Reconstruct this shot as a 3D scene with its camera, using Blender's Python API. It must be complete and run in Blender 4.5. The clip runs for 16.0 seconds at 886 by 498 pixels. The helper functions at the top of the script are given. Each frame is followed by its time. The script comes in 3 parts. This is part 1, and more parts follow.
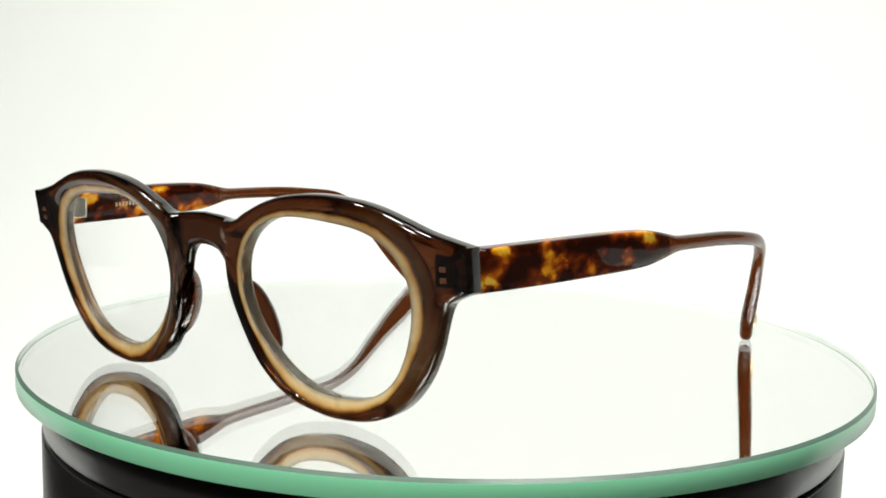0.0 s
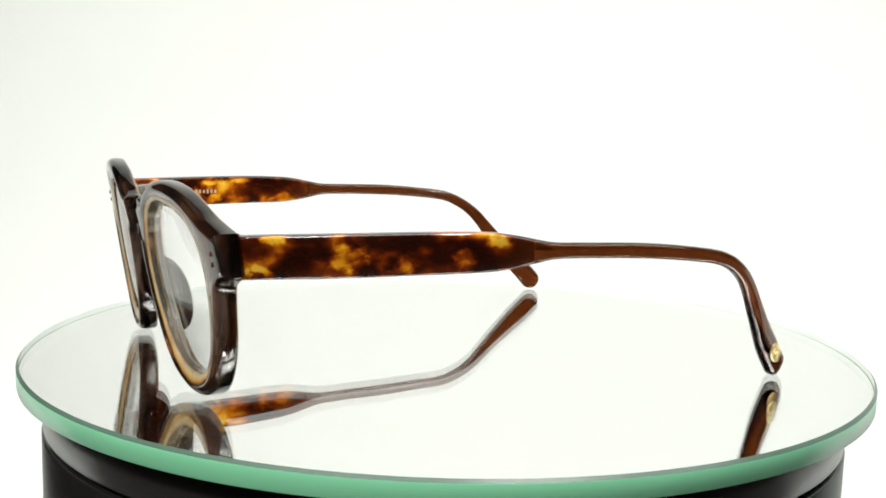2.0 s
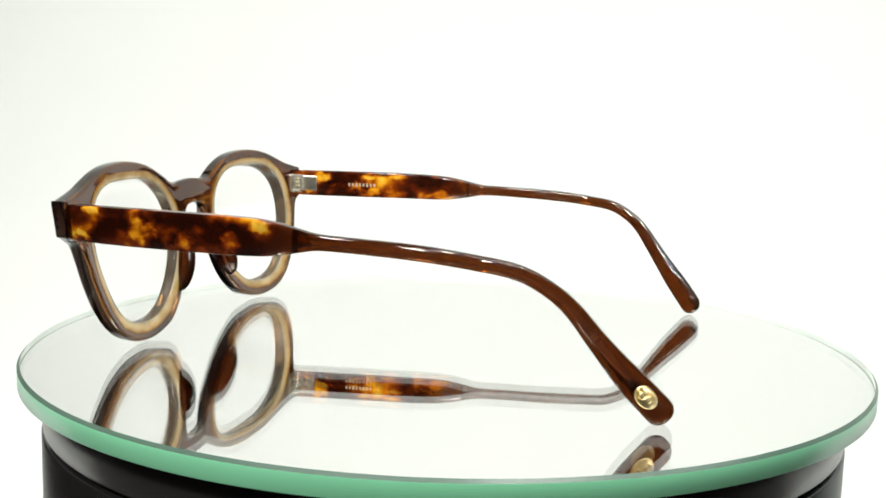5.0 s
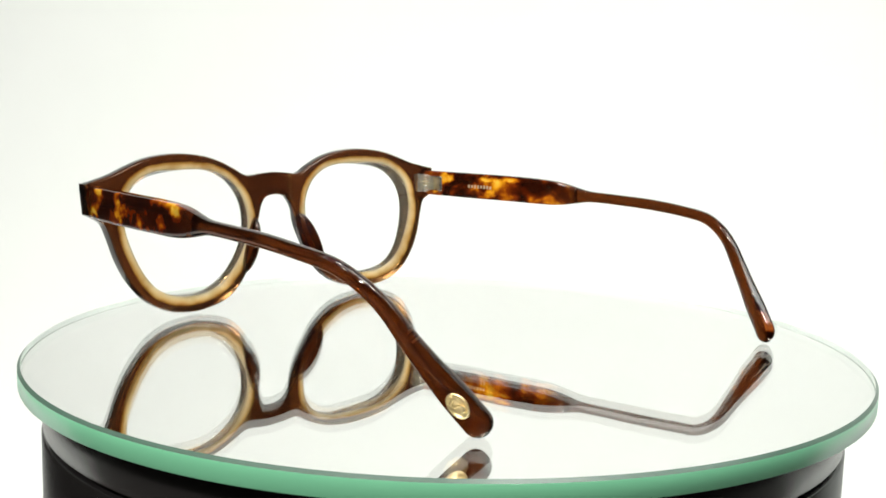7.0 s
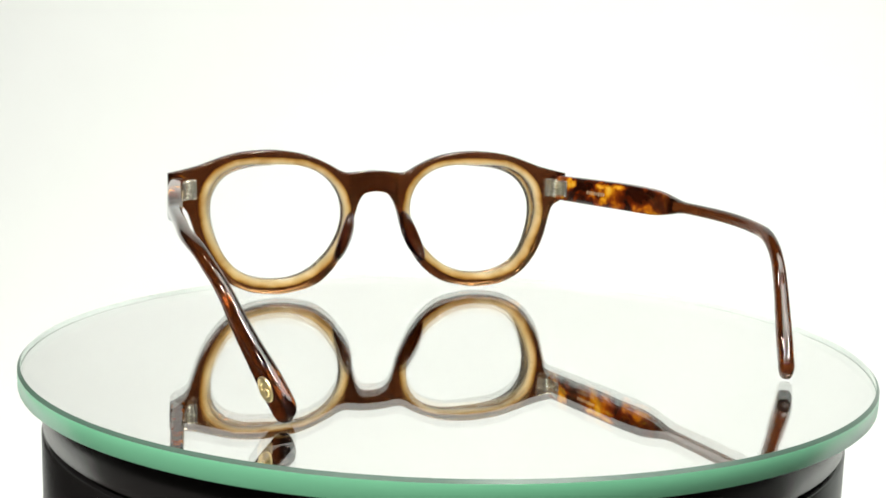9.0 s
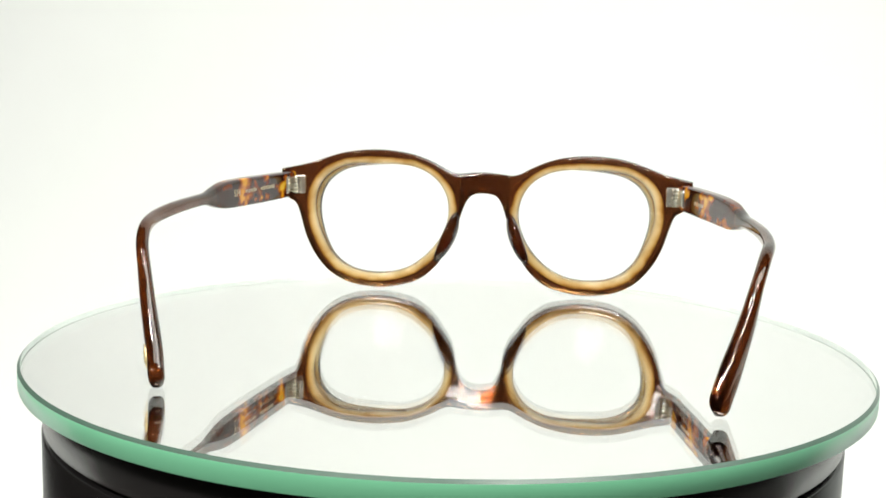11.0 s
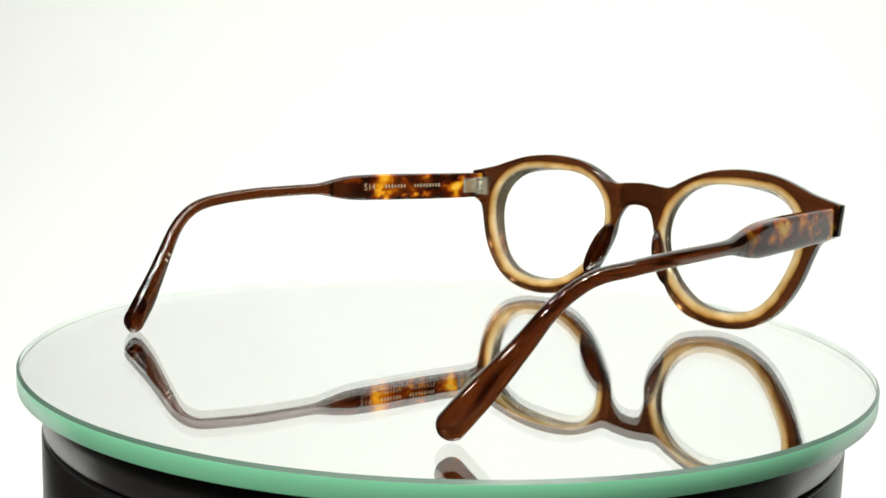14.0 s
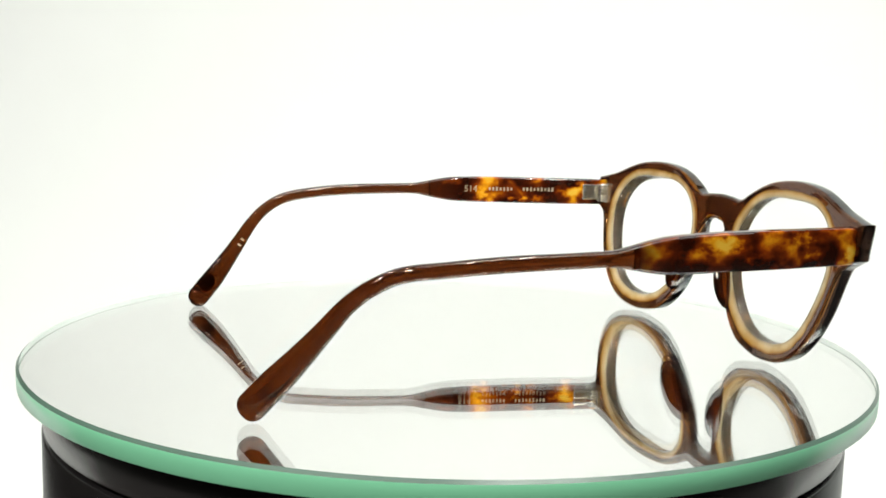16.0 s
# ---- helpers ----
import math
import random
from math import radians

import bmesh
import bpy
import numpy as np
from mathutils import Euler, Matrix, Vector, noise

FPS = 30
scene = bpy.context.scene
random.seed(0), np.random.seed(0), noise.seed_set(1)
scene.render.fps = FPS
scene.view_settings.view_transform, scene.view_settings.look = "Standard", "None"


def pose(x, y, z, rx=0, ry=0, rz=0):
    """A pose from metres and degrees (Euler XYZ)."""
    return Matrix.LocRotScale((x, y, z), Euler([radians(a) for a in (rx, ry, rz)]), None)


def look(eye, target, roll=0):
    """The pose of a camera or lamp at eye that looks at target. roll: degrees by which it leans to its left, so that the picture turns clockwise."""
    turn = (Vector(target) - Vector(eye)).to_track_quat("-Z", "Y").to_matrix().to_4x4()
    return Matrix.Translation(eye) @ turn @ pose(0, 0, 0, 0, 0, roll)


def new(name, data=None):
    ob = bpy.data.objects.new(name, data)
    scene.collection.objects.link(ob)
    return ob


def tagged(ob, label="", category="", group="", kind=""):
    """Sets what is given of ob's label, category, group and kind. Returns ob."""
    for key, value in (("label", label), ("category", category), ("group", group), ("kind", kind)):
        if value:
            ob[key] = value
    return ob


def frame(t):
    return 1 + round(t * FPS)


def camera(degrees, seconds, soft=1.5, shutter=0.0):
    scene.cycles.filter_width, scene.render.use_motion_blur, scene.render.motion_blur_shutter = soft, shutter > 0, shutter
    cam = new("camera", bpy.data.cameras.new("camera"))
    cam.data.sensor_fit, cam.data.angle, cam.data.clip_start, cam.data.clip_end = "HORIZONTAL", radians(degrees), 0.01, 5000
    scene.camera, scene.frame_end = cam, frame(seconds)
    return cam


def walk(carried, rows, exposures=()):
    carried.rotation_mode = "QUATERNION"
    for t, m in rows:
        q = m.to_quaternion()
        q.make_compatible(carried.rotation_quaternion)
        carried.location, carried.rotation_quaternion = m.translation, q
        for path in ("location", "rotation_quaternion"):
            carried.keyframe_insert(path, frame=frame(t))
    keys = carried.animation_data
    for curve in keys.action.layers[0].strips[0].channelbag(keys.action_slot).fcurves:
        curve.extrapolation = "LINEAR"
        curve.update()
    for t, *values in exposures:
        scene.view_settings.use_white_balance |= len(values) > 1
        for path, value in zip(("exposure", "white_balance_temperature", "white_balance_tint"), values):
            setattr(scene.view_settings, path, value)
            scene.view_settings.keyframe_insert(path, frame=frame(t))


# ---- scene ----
# The camera stands still; the glasses turn with the mirror disc.
EYE = Vector((0.0, -0.295, 0.0670))
YAW, PITCH, ROLL = radians(0.352), radians(-8.10), 1.565
AIM = Vector((-math.sin(YAW) * math.cos(PITCH), math.cos(YAW) * math.cos(PITCH), math.sin(PITCH)))
cam = camera(43.65, 16.0, soft=1.7)
STAND = look(EYE, EYE + AIM, ROLL)
walk(cam, [(0.0, STAND), (16.0, STAND)], exposures=[(0.0, 0.0), (16.0, 0.0)])

# ---- world and lamps ----
world = bpy.data.worlds.new("studio_air")
scene.world = world
world.use_nodes = True
world.node_tree.nodes["Background"].inputs[0].default_value = (0.9, 0.95, 0.93, 1)
world.node_tree.nodes["Background"].inputs[1].default_value = 0.02


def area_lamp(name, eye, target, size_x, size_y, watts, colour):
    data = bpy.data.lights.new(name, "AREA")
    data.shape, data.size, data.size_y = "RECTANGLE", size_x, size_y
    data.energy, data.color = watts, colour
    ob = new(name, data)
    ob.matrix_world = look(eye, target)
    return ob


def round_lamp(name, eye, target, watts, across):
    data = bpy.data.lights.new(name, "AREA")
    data.shape, data.size, data.energy, data.color = "DISK", across, watts, (1.0, 0.97, 0.92)
    ob = new(name, data)
    ob.matrix_world = look(eye, target)
    return ob


# unseen area lamps, added to brighten the paper sweep and the disc
area_lamp("added_sweep_fill", (0.54, -0.05, 1.25), (0.42, 0.70, 0.10), 1.45, 0.5, 14.7, (0.950, 1.0, 0.945))
area_lamp("added_disc_fill", (0.30, -0.15, 1.15), (0.0, 0.0, 0.0), 0.35, 0.35, 2.0, (0.97, 1.0, 0.94))
# bare round lamps: two before the turntable, four in the rig above it
for spot, watts, across in (((-0.42, -0.55, 0.58), 3.2, 0.08), ((-0.14, -0.70, 0.58), 3.2, 0.08), ((-0.27, -0.06, 0.55), 1.1, 0.055), ((-0.14, -0.15, 0.58), 1.1, 0.055),
                            ((0.12, -0.26, 0.60), 1.1, 0.055), ((0.24, -0.20, 0.58), 1.1, 0.055)):
    round_lamp("round_lamp", spot, (0, 0, 0), watts, across)




# ---- materials ----
MM = 0.001


def material(name):
    m = bpy.data.materials.new(name)
    m.use_nodes = True
    nt = m.node_tree
    return m, nt, nt.nodes["Principled BSDF"]


def node(nt, kind, **values):
    n = nt.nodes.new(kind)
    for key, value in values.items():
        n.inputs[key.replace("_", " ")].default_value = value
    return n


def coords(nt, scale=(1, 1, 1)):
    tc = nt.nodes.new("ShaderNodeTexCoord")
    mp = nt.nodes.new("ShaderNodeMapping")
    mp.inputs["Scale"].default_value = scale
    nt.links.new(tc.outputs["Object"], mp.inputs["Vector"])
    return mp.outputs["Vector"]


def ramp(nt, fac, stops):
    r = nt.nodes.new("ShaderNodeValToRGB")
    while len(r.color_ramp.elements) < len(stops):
        r.color_ramp.elements.new(0.5)
    for e, (at, col) in zip(r.color_ramp.elements, stops):
        e.position, e.color = at, (*col, 1)
    nt.links.new(fac, r.inputs["Fac"])
    return r.outputs["Color"]


def bump(nt, p, vec, scale, strength, distance=0.0002):
    n = node(nt, "ShaderNodeTexNoise", Scale=scale, Detail=4.0)
    b = node(nt, "ShaderNodeBump", Strength=strength, Distance=distance)
    nt.links.new(vec, n.inputs["Vector"])
    nt.links.new(n.outputs["Fac"], b.inputs["Height"])
    nt.links.new(b.outputs["Normal"], p.inputs["Normal"])


def make_paper():
    m, nt, p = material("white_paper")
    v = coords(nt)
    n = node(nt, "ShaderNodeTexNoise", Scale=3.0, Detail=3.0)
    nt.links.new(v, n.inputs["Vector"])
    nt.links.new(ramp(nt, n.outputs["Fac"], [(0.3, (0.80, 0.815, 0.795)), (0.7, (0.83, 0.845, 0.825))]), p.inputs["Base Color"])
    p.inputs["Roughness"].default_value = 0.9
    p.inputs["Specular IOR Level"].default_value = 0.1
    bump(nt, p, v, 900.0, 0.08)
    return m


def make_plain(name, low, high, rough, scale=8.0, metal=0.0):
    m, nt, p = material(name)
    v = coords(nt)
    n = node(nt, "ShaderNodeTexNoise", Scale=scale, Detail=4.0)
    nt.links.new(v, n.inputs["Vector"])
    nt.links.new(ramp(nt, n.outputs["Fac"], [(0.3, low), (0.7, high)]), p.inputs["Base Color"])
    p.inputs["Roughness"].default_value = rough
    p.inputs["Metallic"].default_value = metal
    return m


def add_glow_through(nt, p, colour_socket, share):
    """Light that passes through the thin plastic: a translucent share beside the body, under one polished surface."""
    out = nt.nodes["Material Output"]
    tr = nt.nodes.new("ShaderNodeBsdfTranslucent")
    mix = nt.nodes.new("ShaderNodeMixShader")
    mix.inputs["Fac"].default_value = share
    p.inputs["Specular IOR Level"].default_value = 0.0
    nt.links.new(colour_socket, tr.inputs["Color"])
    nt.links.new(p.outputs["BSDF"], mix.inputs[1])
    nt.links.new(tr.outputs["BSDF"], mix.inputs[2])
    polish = nt.nodes.new("ShaderNodeBsdfGlossy")
    polish.inputs["Roughness"].default_value = 0.02
    fresnel = node(nt, "ShaderNodeFresnel", IOR=1.5)
    top = nt.nodes.new("ShaderNodeMixShader")
    nt.links.new(fresnel.outputs["Fac"], top.inputs["Fac"])
    nt.links.new(mix.outputs["Shader"], top.inputs[1])
    nt.links.new(polish.outputs["BSDF"], top.inputs[2])
    nt.links.new(top.outputs["Shader"], out.inputs["Surface"])


def clear_body(nt, p, colour_socket, share, rough):
    """Tinted see-through plastic mixed with the opaque body."""
    out = nt.nodes["Material Output"]
    g = nt.nodes.new("ShaderNodeBsdfPrincipled")
    g.inputs["Transmission Weight"].default_value = 1.0
    g.inputs["Roughness"].default_value = rough
    g.inputs["IOR"].default_value = 1.48
    mix = nt.nodes.new("ShaderNodeMixShader")
    mix.inputs["Fac"].default_value = share
    nt.links.new(colour_socket, g.inputs["Base Color"])
    nt.links.new(p.outputs["BSDF"], mix.inputs[1])
    nt.links.new(g.outputs["BSDF"], mix.inputs[2])
    nt.links.new(mix.outputs["Shader"], out.inputs["Surface"])
    return g


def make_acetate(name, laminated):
    """Brown acetate; the frame's front carries a darker smoky layer on its face and edges painted dark for absorbed
    light (the map's x is the depth).
    """
    m, nt, p = material(name)
    v = coords(nt)
    n = node(nt, "ShaderNodeTexNoise", Scale=60.0, Detail=3.0, Roughness=0.4)
    nt.links.new(v, n.inputs["Vector"])
    col = ramp(nt, n.outputs["Fac"], [(0.25, (0.024, 0.0052, 0.0014)), (0.75, (0.040, 0.0090, 0.0022))])
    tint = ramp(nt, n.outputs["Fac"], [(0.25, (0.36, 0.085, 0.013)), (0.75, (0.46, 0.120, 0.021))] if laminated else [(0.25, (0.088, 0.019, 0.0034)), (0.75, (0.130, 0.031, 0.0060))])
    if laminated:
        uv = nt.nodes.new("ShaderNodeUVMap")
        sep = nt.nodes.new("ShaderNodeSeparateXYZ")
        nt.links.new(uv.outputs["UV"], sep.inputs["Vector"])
        # brown rear, smoky brown face; the near black between paints in the edges' absorbed light
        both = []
        for socket, edge_shade, face in ((col, (0.004, 0.0017, 0.0012, 1), (0.007, 0.0024, 0.0016, 1)), (tint, (0.0065, 0.0022, 0.0014, 1), (0.024, 0.0075, 0.0042, 1))):
            for low, high, layer in ((0.06, 0.20, edge_shade), (0.88, 0.97, face)):
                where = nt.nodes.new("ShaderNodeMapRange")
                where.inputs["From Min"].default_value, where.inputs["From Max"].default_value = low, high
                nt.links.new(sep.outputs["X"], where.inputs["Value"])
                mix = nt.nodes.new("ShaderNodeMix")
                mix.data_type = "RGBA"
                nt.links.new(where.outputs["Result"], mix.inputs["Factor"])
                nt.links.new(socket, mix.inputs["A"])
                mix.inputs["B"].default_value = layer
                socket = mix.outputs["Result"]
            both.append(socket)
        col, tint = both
    nt.links.new(col, p.inputs["Base Color"])
    p.inputs["Roughness"].default_value = 0.015
    clear_body(nt, p, tint, 0.82 if laminated else 0.88, 0.012)
    return m


# amber flecks of each temple: depth y, height z, face (1 outer, -1 inner, 0 through), half length, half height, strength
FLECKS = {-1: [(73.0, 32.2, 1, 2.6, 1.5, 1.0), (68.2, 32.0, 1, 2.2, 1.3, 0.9), (67.5, 38.4, 1, 2.0, 0.9, 0.7), (54.0, 34.2, 1, 4.6, 3.2, 1.05), (43.0, 32.6, 1, 4.2, 2.2, 0.85),
               (30.0, 33.8, 1, 3.8, 2.6, 0.85), (23.0, 37.4, 1, 3.6, 1.5, 0.8), (60.5, 35.4, -1, 7.0, 2.0, 0.8), (51.0, 32.4, -1, 4.0, 1.6, 0.85), (43.5, 32.0, -1, 2.6, 1.5, 0.95),
               (31.5, 33.8, -1, 2.6, 2.0, 0.7), (66.0, 38.0, -1, 3.0, 1.4, 0.9), (21.0, 37.4, -1, 3.4, 1.4, 0.55)],
          1: [(72.5, 33.2, 1, 2.6, 3.0, 0.8), (57.0, 37.0, 1, 3.0, 2.0, 0.75), (36.0, 36.8, 1, 5.6, 1.8, 0.85), (29.0, 34.2, 1, 4.4, 2.0, 0.65), (44.0, 32.8, 1, 3.2, 1.6, 0.6),
              (62.0, 33.0, 1, 3.0, 1.6, 0.5), (64.5, 37.0, -1, 3.4, 2.2, 0.9), (69.0, 33.0, -1, 3.0, 2.0, 0.8), (46.0, 37.4, -1, 4.0, 1.6, 0.95), (37.5, 37.6, -1, 3.2, 1.2, 0.6),
              (47.0, 32.2, -1, 2.8, 1.4, 0.65), (57.0, 34.4, -1, 6.5, 1.3, 0.65)]}


def make_tortoise(side):
    """Dark red-brown acetate with soft amber flecks that lie in the slab."""
    m, nt, p = material("tortoiseshell_acetate")
    v = coords(nt, (1.0, 0.6, 0.9))
    warp = node(nt, "ShaderNodeTexNoise", Scale=170.0, Detail=2.0, Roughness=0.45, Distortion=0.4)
    fine = node(nt, "ShaderNodeTexNoise", Scale=420.0, Detail=3.0, Roughness=0.6)
    bend = node(nt, "ShaderNodeTexNoise", Scale=250.0, Detail=5.0, Roughness=0.65)
    for n in (warp, fine, bend):
        nt.links.new(v, n.inputs["Vector"])

    def maths(kind, a, b, c=None):
        n = nt.nodes.new("ShaderNodeMath")
        n.operation = kind
        for k, value in enumerate((a, b, c)):
            if isinstance(value, (int, float)):
                n.inputs[k].default_value = value
            elif value is not None:
                nt.links.new(value, n.inputs[k])
        return n.outputs[0]

    def vectors(kind, a, b):
        n = nt.nodes.new("ShaderNodeVectorMath")
        n.operation = kind
        for k, value in enumerate((a, b)):
            if isinstance(value, tuple):
                n.inputs[k].default_value = value
            elif value is not None:
                nt.links.new(value, n.inputs[k])
        return n.outputs["Value" if kind == "LENGTH" else "Vector"]

    place = nt.nodes.new("ShaderNodeTexCoord")
    split = nt.nodes.new("ShaderNodeSeparateXYZ")
    nt.links.new(place.outputs["Object"], split.inputs["Vector"])
    # how far through the slab, from -1 on the inner to 1 on the outer face
    middle = maths("MULTIPLY_ADD", split.outputs["Y"], -0.153, 0.0659 + 0.153 * 0.075)
    face = maths("MULTIPLY", maths("SUBTRACT", maths("ABSOLUTE", split.outputs["X"], 0.0), middle), 1 / 1.95)
    join = nt.nodes.new("ShaderNodeCombineXYZ")
    nt.links.new(face, join.inputs["X"])
    nt.links.new(split.outputs["Y"], join.inputs["Y"])
    nt.links.new(split.outputs["Z"], join.inputs["Z"])
    wobble = vectors("MULTIPLY", vectors("SUBTRACT", bend.outputs["Color"], (0.5, 0.5, 0.5)), (0.0002, 0.013, 0.007))
    at = vectors("ADD", join.outputs["Vector"], wobble)
    level = maths("MULTIPLY_ADD", fine.outputs["Fac"], 0.24, maths("MULTIPLY_ADD", warp.outputs["Fac"], 1.1, -0.105))
    for y, z, where, long, high, strength in FLECKS[side]:
        away = vectors("MULTIPLY", vectors("SUBTRACT", at, (where * MM, y * MM, z * MM)), (550.0, 1000.0 / (1.2 * long), 1000.0 / (1.2 * high)))
        soft = nt.nodes.new("ShaderNodeMapRange")
        soft.interpolation_type = "SMOOTHSTEP"
        for key, value in (("From Min", 1.0), ("From Max", 0.25), ("To Min", 0.0), ("To Max", 0.22 * strength)):
            soft.inputs[key].default_value = value
        nt.links.new(vectors("LENGTH", away, None), soft.inputs["Value"])
        level = maths("ADD", level, soft.outputs["Result"])
    level = maths("MULTIPLY_ADD", level, 1.3, -0.195)
    col = ramp(nt, level, [(0.0, (0.012, 0.0024, 0.0013)), (0.46, (0.030, 0.0050, 0.0016)), (0.55, (0.085, 0.0125, 0.002)), (0.64, (0.22, 0.036, 0.003)),
                           (0.71, (0.52, 0.135, 0.004)), (0.80, (0.84, 0.36, 0.010)), (0.93, (0.95, 0.60, 0.06))])
    near = nt.nodes.new("ShaderNodeMapRange")
    near.inputs["From Min"].default_value, near.inputs["From Max"].default_value = 0.015, 0.024
    nt.links.new(split.outputs["Y"], near.inputs["Value"])
    blend = nt.nodes.new("ShaderNodeMix")
    blend.data_type = "RGBA"
    nt.links.new(near.outputs["Result"], blend.inputs["Factor"])
    blend.inputs["A"].default_value = (0.060, 0.013, 0.0035, 1)
    nt.links.new(col, blend.inputs["B"])
    col = blend.outputs["Result"]
    nt.links.new(col, p.inputs["Base Color"])
    p.inputs["Roughness"].default_value = 0.03
    add_glow_through(nt, p, col, 0.45)
    return m


def make_horn():
    """The pale inner layer: brown at its outer edge, amber, then cream towards the lens."""
    m, nt, p = material("cream_inner_layer")
    uv = nt.nodes.new("ShaderNodeUVMap")
    sep = nt.nodes.new("ShaderNodeSeparateXYZ")
    nt.links.new(uv.outputs["UV"], sep.inputs["Vector"])
    v = coords(nt)
    n = node(nt, "ShaderNodeTexNoise", Scale=210.0, Detail=4.0)
    nt.links.new(v, n.inputs["Vector"])
    add = nt.nodes.new("ShaderNodeMath")
    add.operation = "MULTIPLY_ADD"
    add.inputs[1].default_value = 0.35
    nt.links.new(n.outputs["Fac"], add.inputs[0])
    nt.links.new(sep.outputs["X"], add.inputs[2])
    col = ramp(nt, add.outputs[0], [(0.15, (0.055, 0.014, 0.004)), (0.25, (0.20, 0.072, 0.012)), (0.36, (0.56, 0.31, 0.075)),
                                    (0.52, (0.74, 0.55, 0.25)), (0.80, (0.80, 0.67, 0.41)), (1.0, (0.50, 0.45, 0.34))])
    cloud = node(nt, "ShaderNodeTexNoise", Scale=120.0, Detail=2.0, Distortion=0.6)
    nt.links.new(v, cloud.inputs["Vector"])
    tone = nt.nodes.new("ShaderNodeMix")
    tone.data_type, tone.blend_type = "RGBA", "MULTIPLY"
    tone.inputs["Factor"].default_value = 1.0
    nt.links.new(col, tone.inputs["A"])
    nt.links.new(ramp(nt, cloud.outputs["Fac"], [(0.32, (0.72, 0.62, 0.46)), (0.6, (1.0, 1.0, 1.0))]), tone.inputs["B"])
    col = tone.outputs["Result"]
    nt.links.new(col, p.inputs["Base Color"])
    p.inputs["Roughness"].default_value = 0.04
    add_glow_through(nt, p, col, 0.5)
    # towards the lens the layer is nearly clear
    body = nt.nodes["Material Output"].inputs["Surface"].links[0].from_socket
    clear = nt.nodes.new("ShaderNodeBsdfPrincipled")
    clear.inputs["Base Color"].default_value = (0.80, 0.76, 0.63, 1)
    clear.inputs["Transmission Weight"].default_value = 1.0
    clear.inputs["Roughness"].default_value = 0.08
    clear.inputs["IOR"].default_value = 1.3
    share = nt.nodes.new("ShaderNodeMapRange")
    for key, value in (("From Min", 0.5), ("From Max", 1.0), ("To Min", 0.06), ("To Max", 0.82)):
        share.inputs[key].default_value = value
    nt.links.new(sep.outputs["X"], share.inputs["Value"])
    mix = nt.nodes.new("ShaderNodeMixShader")
    nt.links.new(share.outputs["Result"], mix.inputs["Fac"])
    nt.links.new(body, mix.inputs[1])
    nt.links.new(clear.outputs["BSDF"], mix.inputs[2])
    nt.links.new(mix.outputs["Shader"], nt.nodes["Material Output"].inputs["Surface"])
    return m


def make_glass(name, tint, ior=1.5):
    m, nt, p = material(name)
    p.inputs["Base Color"].default_value = (*tint, 1)
    p.inputs["Transmission Weight"].default_value = 1.0
    p.inputs["Roughness"].default_value = 0.0
    p.inputs["IOR"].default_value = ior
    return m


def make_lens():
    """A thin clear pane: it lets the view through and adds a faint gloss."""
    m, nt, p = material("clear_lens")
    nt.nodes.remove(p)
    clear = nt.nodes.new("ShaderNodeBsdfTransparent")
    clear.inputs["Color"].default_value = (0.997, 0.998, 0.997, 1)
    gloss = nt.nodes.new("ShaderNodeBsdfGlossy")
    gloss.inputs["Roughness"].default_value = 0.0
    facing = node(nt, "ShaderNodeLayerWeight", Blend=0.5)
    power = nt.nodes.new("ShaderNodeMath")
    power.operation = "POWER"
    power.inputs[1].default_value = 5.0
    nt.links.new(facing.outputs["Facing"], power.inputs[0])
    fres = nt.nodes.new("ShaderNodeMath")
    fres.operation = "MULTIPLY_ADD"
    fres.inputs[1].default_value, fres.inputs[2].default_value = 0.90, 0.008
    nt.links.new(power.outputs[0], fres.inputs[0])
    mix = nt.nodes.new("ShaderNodeMixShader")
    nt.links.new(fres.outputs[0], mix.inputs["Fac"])
    nt.links.new(clear.outputs["BSDF"], mix.inputs[1])
    nt.links.new(gloss.outputs["BSDF"], mix.inputs[2])
    nt.links.new(mix.outputs["Shader"], nt.nodes["Material Output"].inputs["Surface"])
    return m


def make_mirror():
    m, nt, p = material("silvered_backing")
    p.inputs["Base Color"].default_value = (0.99, 0.995, 0.985, 1)
    p.inputs["Metallic"].default_value = 1.0
    p.inputs["Roughness"].default_value = 0.0
    return m


def make_edge():
    m, nt, p = material("green_glass_edge")
    v = coords(nt)
    n = node(nt, "ShaderNodeTexNoise", Scale=14.0, Detail=2.0)
    nt.links.new(v, n.inputs["Vector"])
    col = ramp(nt, n.outputs["Fac"], [(0.3, (0.27, 0.80, 0.47)), (0.7, (0.30, 0.85, 0.51))])
    nt.links.new(col, p.inputs["Base Color"])
    p.inputs["Roughness"].default_value = 0.25
    return m


PAPER = make_paper()
DARK_WALL = make_plain("dim_room_wall", (0.055, 0.05, 0.048), (0.075, 0.07, 0.066), 0.9, 2.0)
DRUM_BLACK = make_plain("black_gloss_plastic", (0.010, 0.009, 0.009), (0.016, 0.015, 0.015), 0.27, 20.0)
ACETATE, SHADED_LAMINATE = make_acetate("brown_acetate", False), make_acetate("laminated_shaded_acetate", True)
TORTOISE, HORN = {side: make_tortoise(side) for side in (-1, 1)}, make_horn()
LENS_GLASS = make_lens()
PLATE_GLASS = make_glass("plate_glass", (0.998, 1.0, 0.997), 1.5)
MIRROR, EDGE = make_mirror(), make_edge()
CHAMFER = make_plain("dark_green_chamfer", (0.055, 0.105, 0.078), (0.075, 0.130, 0.098), 0.3, 30.0)
GOLD = make_plain("gold_metal", (0.78, 0.60, 0.28), (0.90, 0.74, 0.40), 0.34, 400.0, 1.0)
